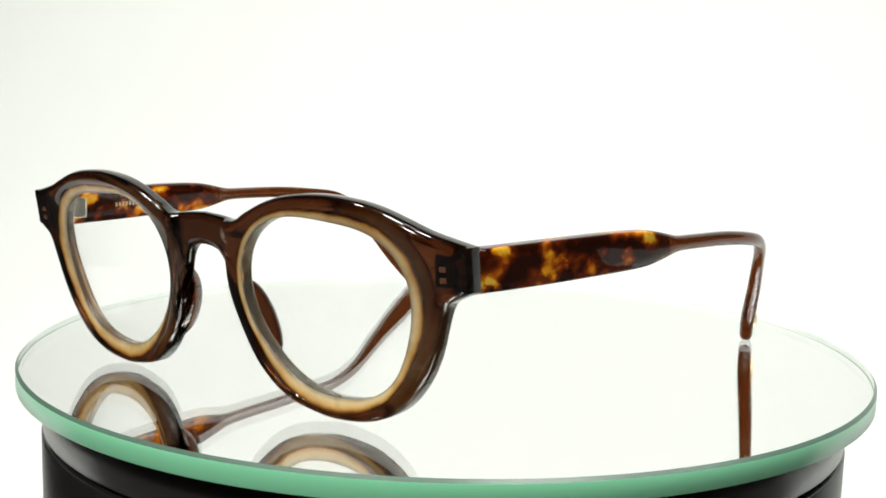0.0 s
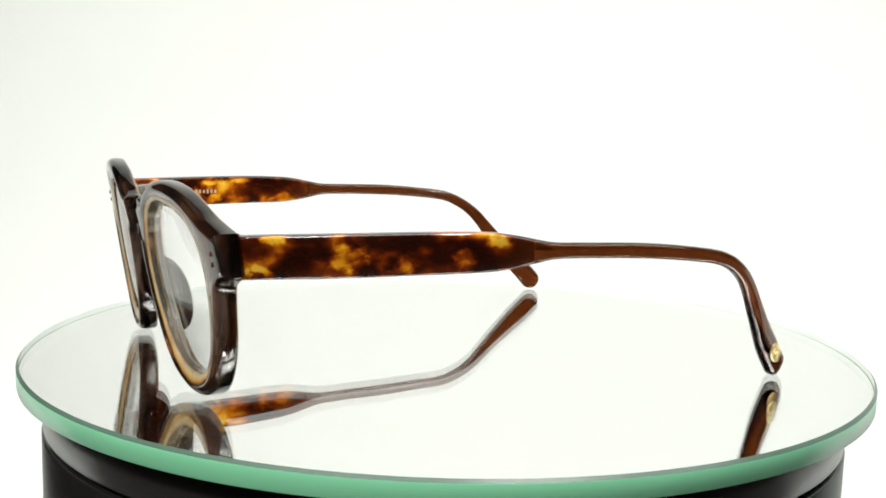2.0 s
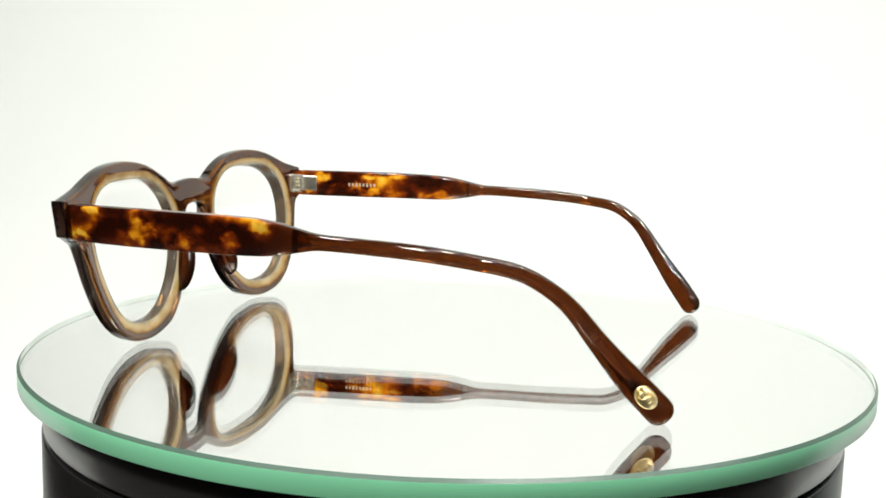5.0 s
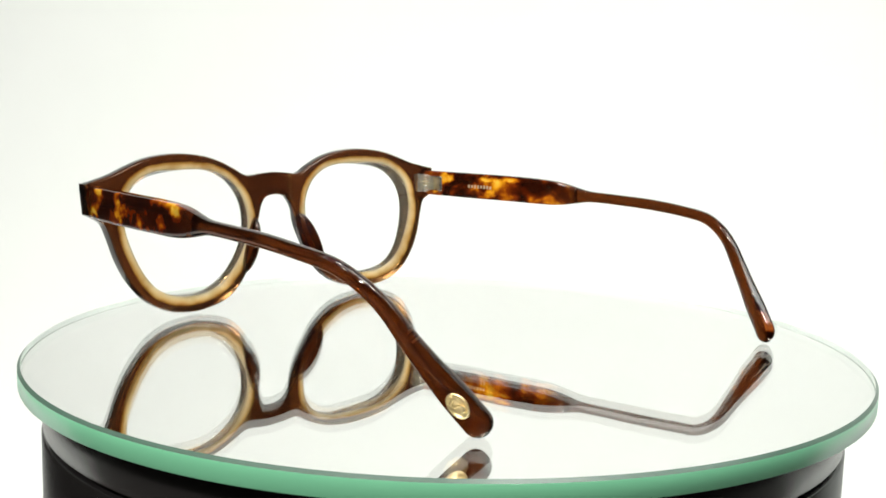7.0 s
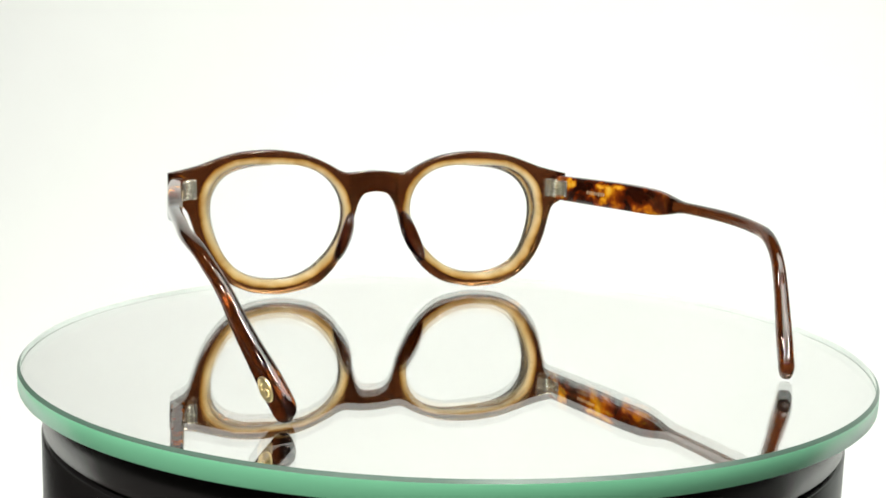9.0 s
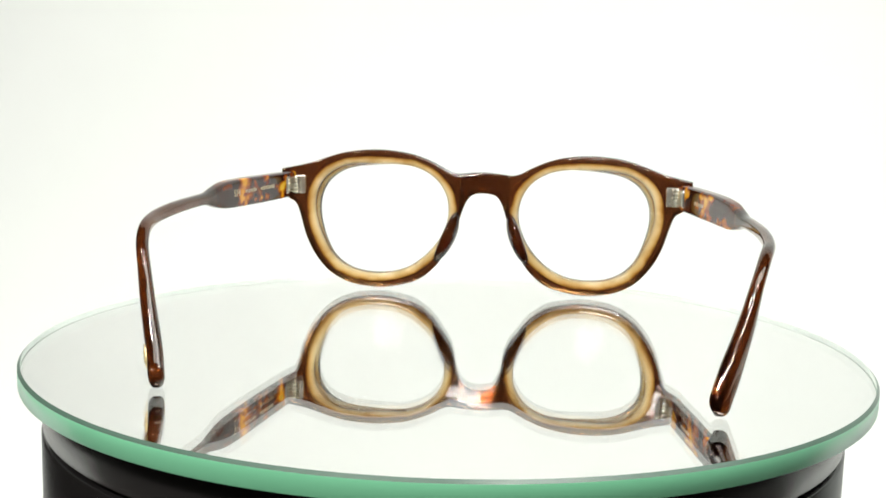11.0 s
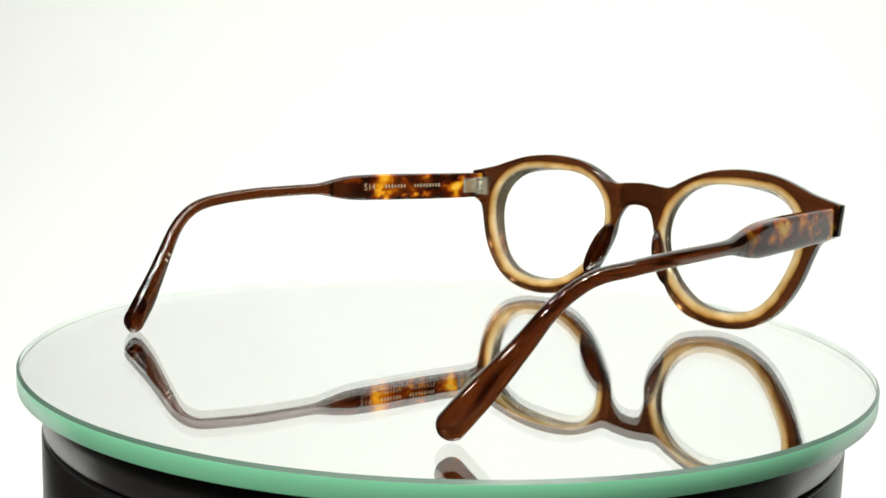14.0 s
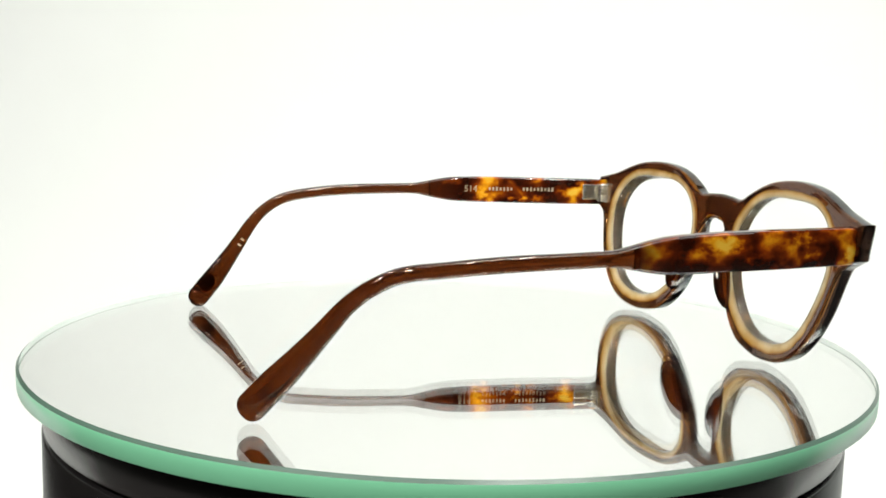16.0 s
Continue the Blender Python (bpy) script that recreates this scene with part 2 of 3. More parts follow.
STEEL = make_plain("hinge_metal", (0.70, 0.66, 0.55), (0.85, 0.80, 0.68), 0.25, 500.0, 1.0)
STAMP = make_plain("gilt_stamp", (0.50, 0.42, 0.27), (0.70, 0.60, 0.42), 0.35, 500.0, 0.7)
RIVET = make_plain("rivet_metal", (0.10, 0.040, 0.022), (0.14, 0.058, 0.03), 0.3, 300.0, 0.4)
EDGE_REFLECTION = make_plain("edge_reflection_grey", (0.36, 0.41, 0.38), (0.44, 0.49, 0.46), 0.3, 60.0)


# ---- mesh helpers ----
def part(name, bm, mat, parent=None, label="", smooth=True):
    me = bpy.data.meshes.new(name)
    bm.to_mesh(me)
    bm.free()
    for f in me.polygons:
        f.use_smooth = smooth
    me.materials.append(mat)
    ob = new(name, me)
    if parent:
        ob.parent = parent
    if label:
        tagged(ob, label)
    return ob


def grid(bm, rows, wrap_u=False, wrap_v=False):
    """Quads between rows of points in millimetres."""
    vs = [[bm.verts.new(Vector(p) * MM) for p in r] for r in rows]
    faces = []
    for i in range(len(vs) - (0 if wrap_u else 1)):
        a, b = vs[i], vs[(i + 1) % len(vs)]
        for j in range(len(a) - (0 if wrap_v else 1)):
            k = (j + 1) % len(a)
            faces.append(bm.faces.new((a[j], a[k], b[k], b[j])))
    return vs, faces


def tidy(bm, dist=2e-6):
    bmesh.ops.remove_doubles(bm, verts=bm.verts, dist=dist)
    bmesh.ops.dissolve_degenerate(bm, edges=bm.edges, dist=1e-7)
    bmesh.ops.recalc_face_normals(bm, faces=bm.faces)


def turned(profile, steps):
    """A body of revolution about z from (radius, z) pairs in millimetres."""
    bm = bmesh.new()
    rows = [[(r * math.cos(2 * math.pi * i / steps), r * math.sin(2 * math.pi * i / steps), z) for r, z in profile] for i in range(steps)]
    grid(bm, rows, wrap_u=True)
    tidy(bm)
    return bm


def smooth_path(points, per=8):
    """Catmull-Rom through the points (tuples of any length)."""
    pts = [np.array(p, float) for p in points]
    pts = [2 * pts[0] - pts[1]] + pts + [2 * pts[-1] - pts[-2]]
    out = []
    for i in range(1, len(pts) - 2):
        p0, p1, p2, p3 = pts[i - 1:i + 3]
        for k in range(per):
            t = k / per
            out.append(0.5 * (2 * p1 + (p2 - p0) * t + (2 * p0 - 5 * p1 + 4 * p2 - p3) * t * t + (3 * p1 - p0 - 3 * p2 + p3) * t ** 3))
    out.append(pts[-2])
    return out


def step(a, b, x):
    t = min(1.0, max(0.0, (x - a) / (b - a)))
    return t * t * (3 - 2 * t)


# ---- the studio ----
def build_studio():
    floor_z, back, west, east, top, front = -160.0, 700.0, -640.0, 1460.0, 1500.0, -1200.0
    room_west, room_east, room_back = -1700.0, 2300.0, 1100.0
    bm = bmesh.new()
    profile = [(60, floor_z), (180, floor_z), (300, floor_z)]
    profile += [(300 + 400 * math.sin(a), floor_z + 400 - 400 * math.cos(a)) for a in np.linspace(0.05, math.pi / 2, 20)]
    profile += [(back, 600), (back, 1100)]
    grid(bm, [[(x, y, z) for y, z in profile] for x in np.linspace(west, east, 9)])
    sweep = part("backdrop_sweep", bm, PAPER)
    tagged(sweep, "seamless white paper sweep curving up behind the turntable", "backdrop", kind="structure")
    middle = (room_west + room_east) / 2

    def slab(name, x, y, z, sx, sy, sz, label, category):
        bm = bmesh.new()
        bmesh.ops.create_cube(bm, size=1.0, matrix=Matrix.Translation(Vector((x, y, z)) * MM) @ Matrix.Diagonal((sx * MM, sy * MM, sz * MM, 1)))
        tagged(part(name, bm, DARK_WALL, smooth=False), label, category, kind="structure")

    tall, deep, wide = top - floor_z, room_back - front, room_east - room_west
    half_z, half_y = (floor_z + top) / 2, (front + room_back) / 2
    slab("floor", middle, half_y, floor_z - 24, wide, deep, 40, "dim grey table and floor under the paper", "floor")
    slab("wall_west", room_west - 20, half_y, half_z, 40, deep, tall, "dim grey wall beside the photo corner", "wall")
    slab("wall_east", room_east + 20, half_y, half_z, 40, deep, tall, "dim grey wall beside the photo corner", "wall")
    slab("wall_south", middle, front - 20, half_z, wide, 40, tall, "dim grey wall behind the camera", "wall")
    slab("wall_north", middle, room_back + 20, half_z, wide, 40, tall, "dim grey wall behind the paper sweep", "wall")
    slab("ceiling", middle, half_y, top + 20, wide, deep, 40, "dim grey ceiling above the photo corner", "ceiling")


build_studio()


# ---- the turntable ----
def build_base():
    base = tagged(new("turntable_base"), "glossy black round turntable drum with thin grooves", "turntable")
    r, low = 103.7, -160.0
    base.location.x = -0.0005
    part("collar", turned([(0, -5.4), (r - 1.0, -5.4), (r, -6.2), (r, -15.2), (r - 0.4, -15.6), (r - 3, -15.6)], 256), DRUM_BLACK, base)
    part("neck", turned([(r - 2.2, -15.5), (r - 2.2, -17.1)], 256), DRUM_BLACK, base, "recessed black groove")
    part("body", turned([(r - 3, -16.9), (r - 0.3, -16.9), (r + 0.2, -17.3), (r + 0.2, low + 1), (r - 1, low), (0, low)], 256), DRUM_BLACK, base)
    return base


def build_disc():
    disc = tagged(new("mirror_disc"), "round mirror glass disc with green edge on a turntable", "mirror disc")
    r, t = 109.8, 5.0
    part("glass_plate", turned([(0, 0), (r - 25, 0), (r - 0.7, 0)], 256), PLATE_GLASS, disc, "clear polished glass surface").visible_shadow = False
    part("chamfer", turned([(r - 0.7, 0), (r, -0.7)], 256), CHAMFER, disc, "darker green ground chamfer")
    part("edge", turned([(r, -0.7), (r, -t + 0.3), (r - 0.3, -t)], 256), EDGE, disc, "pale green ground glass edge")
    # added ring: its grey stands in for reflections inside the glass edge
    part("edge_reflection_ring", turned([(r - 0.4, -0.5), (r - 0.4, -t + 0.1)], 256), EDGE_REFLECTION, disc, "added grey ring for the reflection inside the glass edge")
    part("silvering", turned([(0, -t), (r - 25, -t), (r - 0.3, -t)], 256), MIRROR, disc, "silver mirror backing")
    return disc


# ---- the eyeglasses, in millimetres: u across, y to the front, z up ----
EYE_U, EYE_Z = 35.5, 22.5      # centre of an eye opening
BEND, TILT, THICK = 0.00105, 0.156, 4.7


def rear(u, z):
    """Depth of the front's rear face, bowed round the face and leaning."""
    return 78.9 - BEND * u * u - TILT * (39.5 - z)


def eye_radius(a, terms):
    r = terms[0]
    for k in range(1, 6):
        r += terms[2 * k - 1] * math.cos(k * a) + terms[2 * k] * math.sin(k * a)
    return r


OPENING = (20.537, -0.862, 2.429, 1.662, 0.092, -0.436, 1.189, -0.485, -0.006, -0.111, 0.063)
PALE_EDGE = (23.154, -0.773, 2.248, 1.954, 0.092, -0.482, 1.146, -0.42, 0.04, -0.13, 0.109)
PALE_FRONT = (21.986, -0.457, 1.529, 1.151, 0.274, 0.045, 1.281, -0.298, -0.013, -0.101, 0.089)
# the outline from the bridge's top round the eye to the bridge's underside: degrees and radius about the eye's centre
OUTLINE_TOP = [(153.4, 39.7), (150.5, 35.5), (147, 31.2), (142.5, 29.2), (137, 28.2), (124, 26.4), (110, 25.1), (91, 24.4), (73, 25.1), (60, 26.5),
               (48, 28.4), (39.5, 30.6), (33, 33.6), (27.4, 37.4)]
OUTLINE_LOW = [(14.8, 34.2), (13.7, 31.6), (11.5, 28.5), (4, 26.4), (-12, 24.6), (-29, 23.6), (-48, 23.0), (-68, 22.2), (-90, 21.7), (-106, 22.1),
               (-124, 23.5), (-140, 24.3), (-155, 24.9), (-174, 26.2), (-187, 28.2), (-194, 30.3), (-197.3, 32.6), (-197.6, 34.6), (-196.9, 37.1)]


def pale_front(a):
    """Where the pale layer ends on the front face: nearer to the lens than on the rear face."""
    face, least = eye_radius(a, PALE_FRONT), eye_radius(a, OPENING) + 0.3
    return 0.5 * (face + least + math.hypot(face - least, 0.7))


def outline():
    pts = []
    for run in (OUTLINE_TOP, OUTLINE_LOW):
        flat = [(EYE_U + r * math.cos(radians(a)), EYE_Z + r * math.sin(radians(a))) for a, r in run]
        pts.append([tuple(p) for p in smooth_path(flat, 9)])
    a, b = pts[0][-1], pts[1][0]
    end = [(a[0] + (b[0] - a[0]) * k / 6, a[1] + (b[1] - a[1]) * k / 6) for k in range(1, 6)]
    whole = pts[0] + end + pts[1]
    whole[0], whole[-1] = (0.0, whole[0][1]), (0.0, whole[-1][1])
    return whole


def build_front(glasses):
    whole = outline()
    low, high = whole[-1][1] + 1.6, whole[0][1] - 2.3
    cut = [(0.0, low + (high - low) * k / 4) for k in range(5)]
    ring = whole + cut
    n = len(ring)
    angle = np.unwrap([math.atan2(z - EYE_Z, u - EYE_U) for u, z in ring])
    total = -2 * math.pi
    padded = np.concatenate([angle - total, angle, angle + total])
    kernel = np.exp(-0.5 * (np.arange(-12, 13) / 5.0) ** 2)
    calm = np.convolve(padded, kernel / kernel.sum(), "same")[n:2 * n]
    bm = bmesh.new()
    for side in (-1, 1):
        rows = []
        for i, (u, z) in enumerate(ring):
            a = calm[i]
            g = eye_radius(a, PALE_EDGE)
            gu, gz = EYE_U + g * math.cos(a), EYE_Z + g * math.sin(a)
            gf = pale_front(a)
            fu, fz = EYE_U + gf * math.cos(a), EYE_Z + gf * math.sin(a)
            in_cut = i >= len(whole)
            if i in (0,):
                nu, nz = 0.0, -1.0
            elif i == len(whole) - 1:
                nu, nz = 0.0, 1.0
            elif in_cut:
                nu, nz = 0.0, 0.0
            else:
                du, dz = ring[i + 1][0] - ring[i - 1][0], ring[i + 1][1] - ring[i - 1][1]
                length = math.hypot(du, dz)
                nu, nz = dz / length, -du / length
            rr = 1.35 + 0.75 * max(0.0, -nz)
            row = []

            def put(pu, pz, depth):
                thick = THICK - 1.8 * (1 - step(7.0, 8.8, pu))
                row.append((side * pu, rear(pu, pz) + depth * thick / THICK, pz))

            put(fu, fz, THICK - 0.45)
            for w in (0.1, 0.2, 0.3, 0.4, 0.5, 0.6, 0.7, 0.8, 0.9):
                put(fu + (u + nu * rr - fu) * w, fz + (z + nz * rr - fz) * w, THICK - 0.45 * (1 - w) ** 2)
            for k in range(5):
                q = k / 4 * math.pi / 2
                put(u + nu * rr * (1 - math.sin(q)), z + nz * rr * (1 - math.sin(q)), THICK - rr * (1 - math.cos(q)))
            rb = 0.9
            for k in range(5):
                q = k / 4 * math.pi / 2
                put(u + nu * rb * (1 - math.cos(q)), z + nz * rb * (1 - math.cos(q)), rb * (1 - math.sin(q)))
            for w in (0.85, 0.7, 0.55, 0.4, 0.25, 0.12, 0.0):
                put(gu + (u + nu * rb - gu) * w, gz + (z + nz * rb - gz) * w, 0.15 * (1 - w))
            rows.append(row)
        vs, faces = grid(bm, rows, wrap_u=True)
        m = len(rows[0])
        drop = []
        for i in range(len(whole) - 1, n):
            for j in range(10, 19):
                drop.append(faces[i * (m - 1) + j])
        bmesh.ops.delete(bm, geom=drop, context="FACES_ONLY")
    tidy(bm, 2e-5)
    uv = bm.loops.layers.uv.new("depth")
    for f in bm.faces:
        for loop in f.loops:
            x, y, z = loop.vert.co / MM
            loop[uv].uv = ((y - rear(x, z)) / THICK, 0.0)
    front = part("front", bm, SHADED_LAMINATE, glasses, "glossy dark brown acetate frame front")
    front.data.set_sharp_from_angle(angle=radians(38))
    for side in (-1, 1):
        bm = bmesh.new()
        uv = bm.loops.layers.uv.new("radial")
        stations = [(0.0, THICK - 0.42), (0.25, THICK - 0.52), (0.6, THICK - 0.72), (0.92, THICK - 0.95), (1.0, THICK - 1.15), (1.0, 2.6), (1.0, 0.75),
                    (0.95, 0.45), (0.6, 0.28), (0.25, 0.17), (0.0, 0.12)]
        rows, steps = [], 160
        for i in range(steps):
            a = 2 * math.pi * i / steps
            g, o = eye_radius(a, PALE_EDGE), eye_radius(a, OPENING)
            row = []
            for k, (w, depth) in enumerate(stations):
                fore = 1.0 if k < 5 else (0.5 if k == 5 else 0.0)
                outer = g + 0.08 + fore * (pale_front(a) - g)
                inner = o - fore * (0.15 + 1.75 * max(0.0, math.cos(a - radians(36))) ** 3)
                r = outer + (inner - outer) * w
                u, z = EYE_U + r * math.cos(a), EYE_Z + r * math.sin(a)
                row.append((side * u, rear(u, z) + depth, z))
            rows.append(row)
        vs, faces = grid(bm, rows, wrap_u=True)
        for k, f in enumerate(faces):
            j = k % (len(stations) - 1)
            i = k // (len(stations) - 1)
            weights = (stations[j][0], stations[j + 1][0], stations[j + 1][0], stations[j][0])
            for loop, w in zip(f.loops, weights):
                shade = 1.15 if j in (4, 5) else (w * 0.78 - 0.02 if j < 4 else 0.05 + w * 0.65)
                loop[uv].uv = (shade, i / steps)
        bmesh.ops.recalc_face_normals(bm, faces=bm.faces)
        part("inner_rim", bm, HORN, glasses, "translucent amber to cream inner rim layer")
        # a thin curved pane
        bm = bmesh.new()
        for depth in (2.9, 1.6):
            rows = []
            for i in range(96):
                a = 2 * math.pi * i / 96
                o = eye_radius(a, OPENING) + 0.25
                rows.append([(side * (EYE_U + o * w * math.cos(a)), rear(EYE_U + o * w * math.cos(a), EYE_Z + o * w * math.sin(a)) + depth + 0.9 * (1 - w * w), EYE_Z + o * w * math.sin(a)) for w in (0.0, 0.3, 0.6, 0.85, 1.0)])
            grid(bm, rows, wrap_u=True)
        tidy(bm)
        edges = [e for e in bm.edges if e.is_boundary]
        bmesh.ops.bridge_loops(bm, edges=edges)
        bmesh.ops.recalc_face_normals(bm, faces=bm.faces)
        lens = part("lens", bm, LENS_GLASS, glasses, "clear thin demo lens")
        lens.visible_shadow = False
        build_nose_pad(glasses, side)
    return front


def build_nose_pad(glasses, side):
    """A fin of the same acetate behind the rim beside the nose."""
    bm = bmesh.new()
    rows = []
    for i in range(20):
        lat = -math.pi / 2 + math.pi * i / 19
        row = []
        for j in range(24):
            lon = 2 * math.pi * j / 24
            along, across, out = 9.0 * math.sin(lat), 2.1 * math.cos(lat) * math.cos(lon), 4.6 * math.cos(lat) * math.sin(lon)
            u = 11.2 - 0.36 * along + across + (0.28 * -out if out < 0 else 0) + 0.012 * along * along
            z = 18.4 + along * 0.93 + 0.3 * across
            row.append((side * u, rear(u, z) + 0.4 + (out if out < 0 else 0.6 * out), z))
        rows.append(row)
    grid(bm, rows, wrap_v=True)
    tidy(bm)
    part("nose_pad", bm, ACETATE, glasses, "brown acetate nose pad")


# stations of a temple's centre line: y, z, height, thickness, squareness
TEMPLE = [(74.6, 34.7, 8.4, 3.9, 9), (54, 34.8, 8.6, 3.9, 9), (36, 35.0, 8.5, 3.9, 8), (25, 35.05, 8.1, 3.9, 6), (19.5, 35.05, 7.1, 3.8, 4.5), (14, 35.05, 5.1, 3.6, 3.2),
          (9.5, 35.05, 3.6, 3.3, 2.6), (2, 34.95, 3.35, 3.1, 2.5), (-12, 34.5, 3.4, 3.0, 2.5), (-24, 33.45, 3.3, 3.0, 2.5), (-33, 31.9, 3.3, 3.0, 2.5), (-39, 28.9, 3.4, 3.0, 2.4),
          (-43.8, 24.6, 3.7, 3.1, 2.4), (-48.6, 18.2, 4.4, 3.5, 2.5), (-52.6, 13.0, 5.3, 3.8, 2.5), (-56.6, 8.2, 6.2, 3.9, 3.0), (-61.3, 3.0, 6.4, 3.8, 3.0)]


# how far out a temple's middle lies along its length, and how the one arm sags against the other
SPLAY = {-1: [(75, 65.7), (40, 71.1), (10, 75.0), (-10, 76.5), (-26, 77.0), (-38, 74.9), (-47, 70.7), (-57, 65.2), (-63, 62.4)],
         1: [(75, 65.9), (40, 71.4), (10, 75.2), (-8, 75.9), (-26, 74.8), (-38, 71.6), (-47, 67.9), (-57, 62.5), (-63, 59.2)]}
SAG = {-1: [(75, 0.0), (-63, 0.0)], 1: [(75, 0.0), (40, -0.2), (10, -0.8), (-26, -0.6), (-38, 0.3), (-47, 1.1), (-57, 1.0), (-63, 0.2)]}


def along_table(table, y):
    """Smooth value at depth y in a table of falling depths."""
    pts = table
    k = 0
    while k < len(pts) - 2 and y < pts[k + 1][0]:
        k += 1
    p1, p2 = pts[k], pts[k + 1]
    p0 = pts[k - 1] if k else (2 * p1[0] - p2[0], 2 * p1[1] - p2[1])
    p3 = pts[k + 2] if k + 2 < len(pts) else (2 * p2[0] - p1[0], 2 * p2[1] - p1[1])
    m1, m2 = (p2[1] - p0[1]) / (p2[0] - p0[0]), (p3[1] - p1[1]) / (p3[0] - p1[0])
    h = p2[0] - p1[0]
    t = (y - p1[0]) / h
    return ((2 * t ** 3 - 3 * t ** 2 + 1) * p1[1] + (t ** 3 - 2 * t ** 2 + t) * h * m1 + (3 * t ** 2 - 2 * t ** 3) * p2[1] + (t ** 3 - t ** 2) * h * m2)


def temple_rows(s, first, last, per=6, ring=44):
    path = smooth_path(TEMPLE, per)
    path = [(p[0], p[1] + along_table(SAG[s], p[0]), *p[2:]) for p in path if last <= p[0] <= first]
    rows = []
    for i, (y, z, h, t, e) in enumerate(path):
        a, b = path[max(0, i - 1)], path[min(len(path) - 1, i + 1)]
        d = Vector((s * (along_table(SPLAY[s], b[0]) - along_table(SPLAY[s], a[0])), b[0] - a[0], b[1] - a[1])).normalized()
        up = Vector((1, 0, 0)).cross(d).normalized()
        if up.z < 0:
            up = -up
        out = up.cross(d).normalized()
        if out.x * s < 0:
            out = -out
        twist = radians(13 if s < 0 else 26) * (1 - step(-52, -38, y))
        up, out = up * math.cos(twist) - out * math.sin(twist), out * math.cos(twist) + up * math.sin(twist)
        mid = Vector((s * along_table(SPLAY[s], y), y, z))
        row = []
        for k in range(ring):
            q = 2 * math.pi * k / ring
            c, sn = math.cos(q), math.sin(q)
            f = (abs(c) ** e + abs(sn) ** e) ** (-1 / e)
            row.append(mid + up * (f * sn * h / 2) + out * (f * c * t / 2))
        rows.append((row, mid, d, up, out, h, t))
    return rows


def build_temple(glasses, s):
    all_rows = temple_rows(s, 80, -80)
    seam = next(k for k, r in enumerate(all_rows) if r[1].y < 15.5)
    rows, rows2 = all_rows[:seam + 1], all_rows[seam:]
    bm = bmesh.new()
    grid(bm, [r[0] for r in rows], wrap_v=True)
    bm.faces.new([bm.verts.new(Vector(p) * MM) for p in rows[0][0]])
    tidy(bm)
    temple = part("temple", bm, TORTOISE[s], glasses, "flat tortoiseshell acetate temple arm")
    body = [r[0] for r in rows2]
    row, mid, d, up, out, h, t = rows2[-1]
    for k in range(1, 8):
        q = k / 7 * math.pi / 2
        f = max(math.cos(q), 0.001)
        shift = d * (h / 2 * math.sin(q) * 0.98)
        body.append([mid + shift + (p - mid) * f for p in row])
    bm = bmesh.new()
    grid(bm, body, wrap_v=True)
    tidy(bm)
    tip = part("temple_tip", bm, ACETATE, temple, "slender brown acetate ear rod with a curved paddle end")
    if s < 0:
        build_emblem(temple, rows2, s)
    build_hinge(temple, s)
    return temple


def build_emblem(temple, rows2, s):
    """The oval gold plate on one paddle's outer face."""
    y0 = -58.0
    near = min(rows2, key=lambda r: abs(r[1].y - y0))
    _, mid, d, up, out, h, t = near
    if out.x * s < 0:
        out = -out
    bm = bmesh.new()
    ring = []
    for rad, lift in ((1.0, -0.4), (1.0, 0.12), (0.93, 0.22), (0.86, 0.22), (0.84, 0.12), (0.0, 0.12)):
        ring.append([mid + out * (t / 2 + lift + 0.05) + d * (2.9 * rad * math.cos(a)) + up * (2.05 * rad * math.sin(a)) for a in np.linspace(0, 2 * math.pi, 40, endpoint=False)])
    grid(bm, ring, wrap_v=True)
    # a curved ribbon in relief stands for the mark
    for sign in (-1, 1):
        curl = []
        for k in range(15):
            a = k / 14 * math.pi * 1.15
            curl.append((sign * (0.85 - 0.75 * math.cos(a)) - sign * 0.1, sign * 0.9 * math.sin(a)))
        rr = []
        for i, (p, q) in enumerate(curl):
            base = mid + out * (t / 2 + 0.15) + d * p + up * q
            rr.append([base + d * (0.18 * cx) + up * (0.18 * cy) + out * cz for cx, cy, cz in ((-1.3, -1.3, 0), (-0.8, -0.8, 0.34), (0.8, 0.8, 0.34), (1.3, 1.3, 0))])
        grid(bm, rr)
    tidy(bm)
    part("emblem", bm, GOLD, temple, "oval gold metal plate with relief")


def rounded_box(bm, cx, cy, cz, sx, sy, sz, round_by=0.3):
    made = bmesh.ops.create_cube(bm, size=1.0, matrix=Matrix.Translation(Vector((cx, cy, cz)) * MM) @ Matrix.Diagonal((sx * MM, sy * MM, sz * MM, 1)))
    edges = list({e for v in made["verts"] for e in v.link_edges})
    bmesh.ops.bevel(bm, geom=edges, offset=round_by * MM, segments=2, affect="EDGES", profile=0.5)


def build_hinge(temple, s):
    """Silver barrel hinge between the front's end and the temple's inner face."""
    bm = bmesh.new()
    rounded_box(bm, s * 61.6, 74.0, 34.7, 3.0, 2.4, 6.2)
    rounded_box(bm, s * 65.0, 69.2, 34.7, 1.5, 6.6, 5.4, 0.6)
    hinge = part("hinge", bm, STEEL, temple, "silver metal five-barrel hinge", smooth=False)
    for k in range(5):
        bm = bmesh.new()
        bmesh.ops.create_cone(bm, cap_ends=True, segments=20, radius1=1.6 * MM, radius2=1.6 * MM, depth=0.86 * MM,
                              matrix=Matrix.Translation(Vector((s * 63.2, 72.3, 32.2 + 1.22 * k)) * MM))
        bmesh.ops.bevel(bm, geom=list(bm.edges), offset=0.12 * MM, segments=1, affect="EDGES")
        part("knuckle", bm, STEEL, hinge, smooth=False)


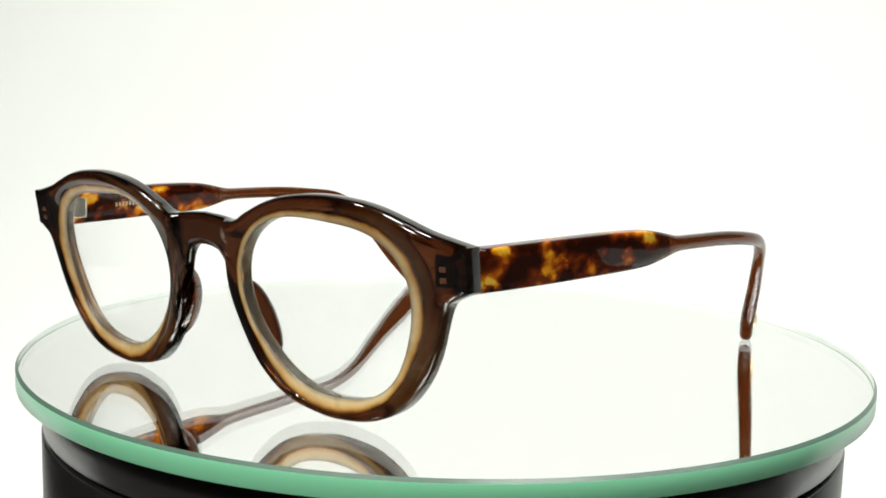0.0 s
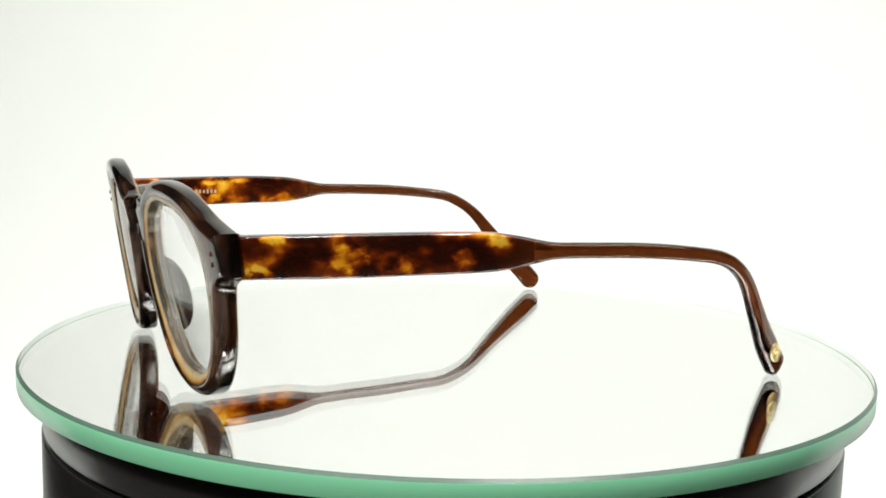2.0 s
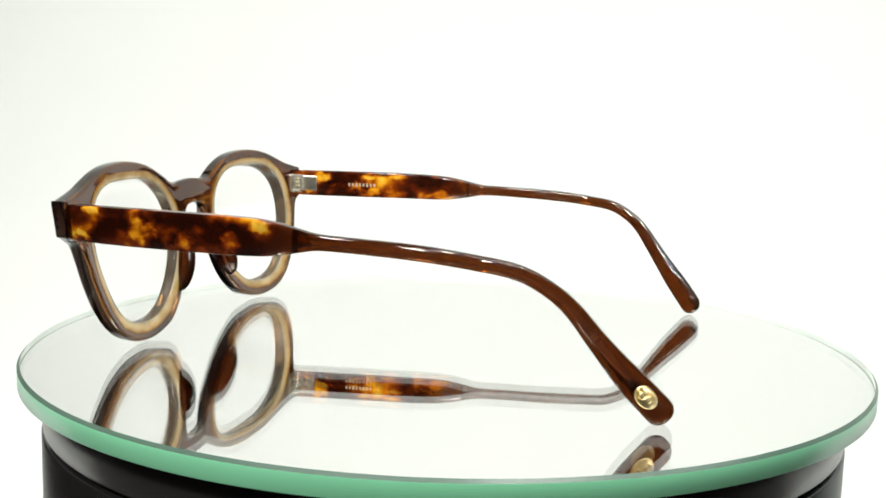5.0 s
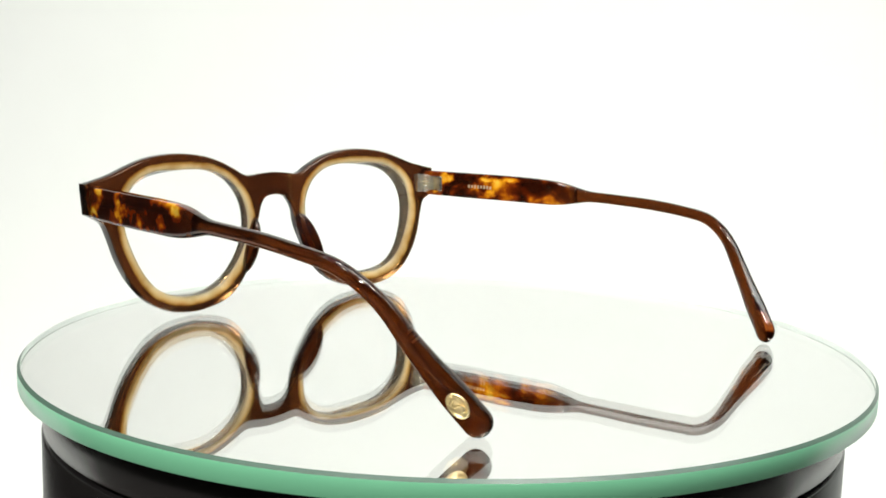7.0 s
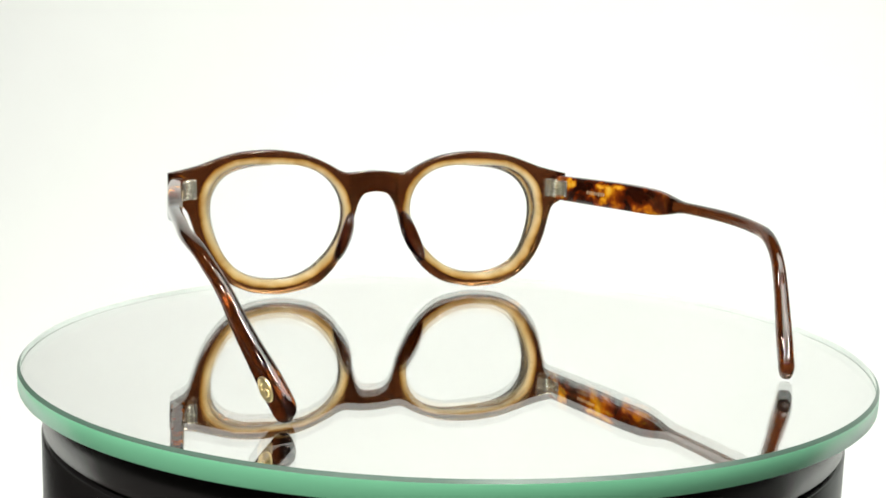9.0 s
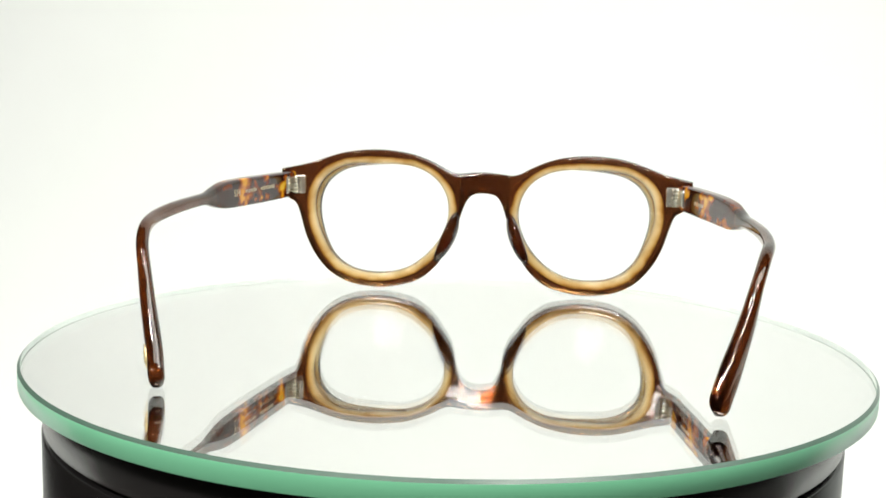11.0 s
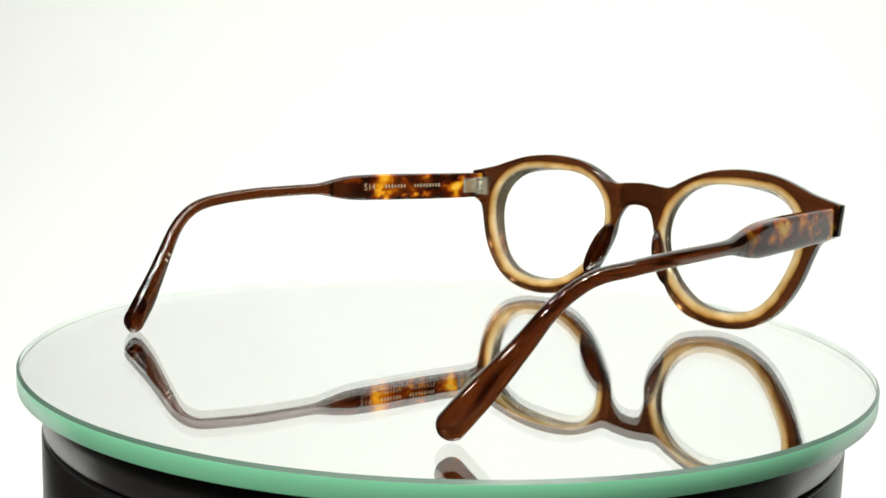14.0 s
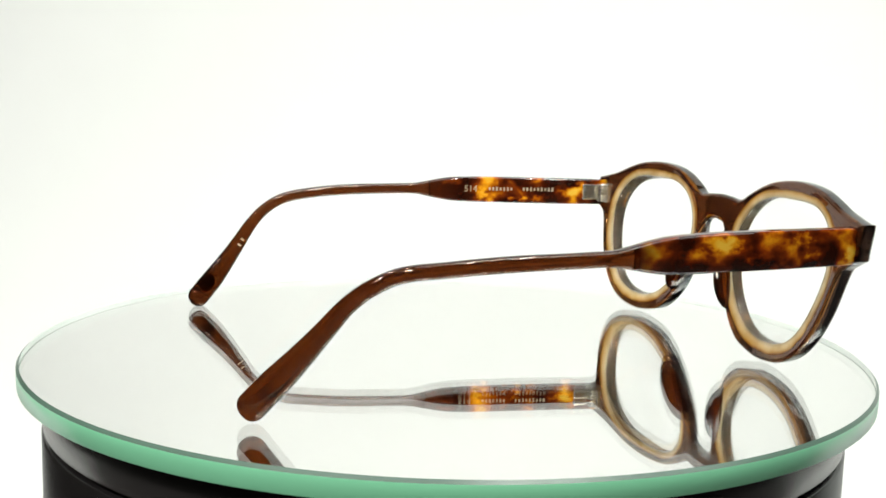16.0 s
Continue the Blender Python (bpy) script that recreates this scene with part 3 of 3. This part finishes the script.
def inner_face(s, y, lift=0.05):
    """A point on a temple's inner face and the arm's turn there, in millimetres and radians."""
    u = along_table(SPLAY[s], y) - 1.95 - lift
    slope = (along_table(SPLAY[s], y + 3) - along_table(SPLAY[s], y - 3)) / 6
    return u, math.atan(slope)


def build_writing(glasses, s):
    """Gilt stamping on the inner face: a number that can be read, the rest as plain bars."""
    if s < 0:
        data = bpy.data.curves.new("stamp", "FONT")
        data.body, data.size, data.extrude, data.align_x, data.align_y = "514", 0.0030, 0.00004, "CENTER", "CENTER"
        draft = bpy.data.objects.new("stamp", data)
        me = draft.to_mesh()
        bm = bmesh.new()
        bm.from_mesh(me)
        draft.to_mesh_clear()
        bpy.data.objects.remove(draft)
        u, turn = inner_face(s, 28.2)
        bm.transform(Matrix.Translation(Vector((s * u, 28.2, 35.2)) * MM) @ Matrix.Rotation(-s * turn, 4, "Z") @ pose(0, 0, 0, 90, 0, 90))
        part("stamped_number", bm, STAMP, glasses, "gilt stamped number", smooth=False)
        spans = [(34.1, 1.25, 7), (45.6, 1.25, 9)]
    else:
        spans = [(46.0, 1.25, 8)]
    for y, height, count in spans:
        bm = bmesh.new()
        for k in range(count):
            yy = y + k * 1.22 + 0.5
            u, turn = inner_face(s, yy)
            z = 35.3 - (0.7 if s > 0 else 0)
            m = Matrix.Translation(Vector((s * u, yy, z)) * MM) @ Matrix.Rotation(-s * turn, 4, "Z") @ Matrix.Diagonal((0.0001, 0.00062, height * MM * (0.75 + 0.25 * ((k * 7) % 3) / 2), 1))
            bmesh.ops.create_cube(bm, size=1.0, matrix=m)
        part("stamped_bars", bm, STAMP, glasses, "faint gilt stamped bars", smooth=False)


def build_tail_mark(glasses):
    """A tiny pale stamp on the inner face of one paddle, too small to read."""
    s = -1
    bm = bmesh.new()
    for k in range(2):
        y = -47.5 - 0.9 * k
        row = min(temple_rows(s, 80, -80), key=lambda r: abs(r[1].y - y))
        _, mid, d, up, out, h, t = row
        at = mid - out * (t / 2 + 0.03) + d * (0.7 * k)
        m = Matrix.Translation(at * MM) @ Matrix((d, up, out)).transposed().to_4x4() @ Matrix.Diagonal((0.0005, 0.0011, 0.0001, 1))
        bmesh.ops.create_cube(bm, size=1.0, matrix=m)
    part("stamped_bars", bm, STAMP, glasses, "tiny pale stamped bars", smooth=False)


def build_rivet(glasses, s, z):
    bm = bmesh.new()
    u = 63.6
    rounded_box(bm, s * u, rear(u, z) + THICK - 0.05, z, 1.5, 0.3, 1.0, 0.12)
    part("rivet", bm, RIVET, glasses, "small brown metal rivet mark")


def build_eyeglasses():
    glasses = tagged(new("eyeglasses"), "brown acetate eyeglasses with tortoiseshell temples and cream inner rims", "eyeglasses")
    build_front(glasses)
    build_tail_mark(glasses)
    for s in (-1, 1):
        build_temple(glasses, s)
        build_writing(glasses, s)
        for z in (35.3, 33.2):
            build_rivet(glasses, s, z)
    return glasses


base = build_base()
disc = build_disc()
glasses = build_eyeglasses()

START, RATE = 142.11, -13.394     # degrees at the clip's start, degrees a second


def motions():
    """The disc turns evenly about the drum's axis and carries the glasses."""
    rows_disc, rows_glasses = [], []
    for i in range(33):
        t = 0.5 * i
        spin = pose(0, 0, 0, 0, 0, START + RATE * t)
        rows_disc.append((t, spin @ pose(0.0003, 0, 0)))
        rows_glasses.append((t, spin @ pose(0.00394, 0, 0)))
    walk(disc, rows_disc)
    walk(glasses, rows_glasses)


motions()
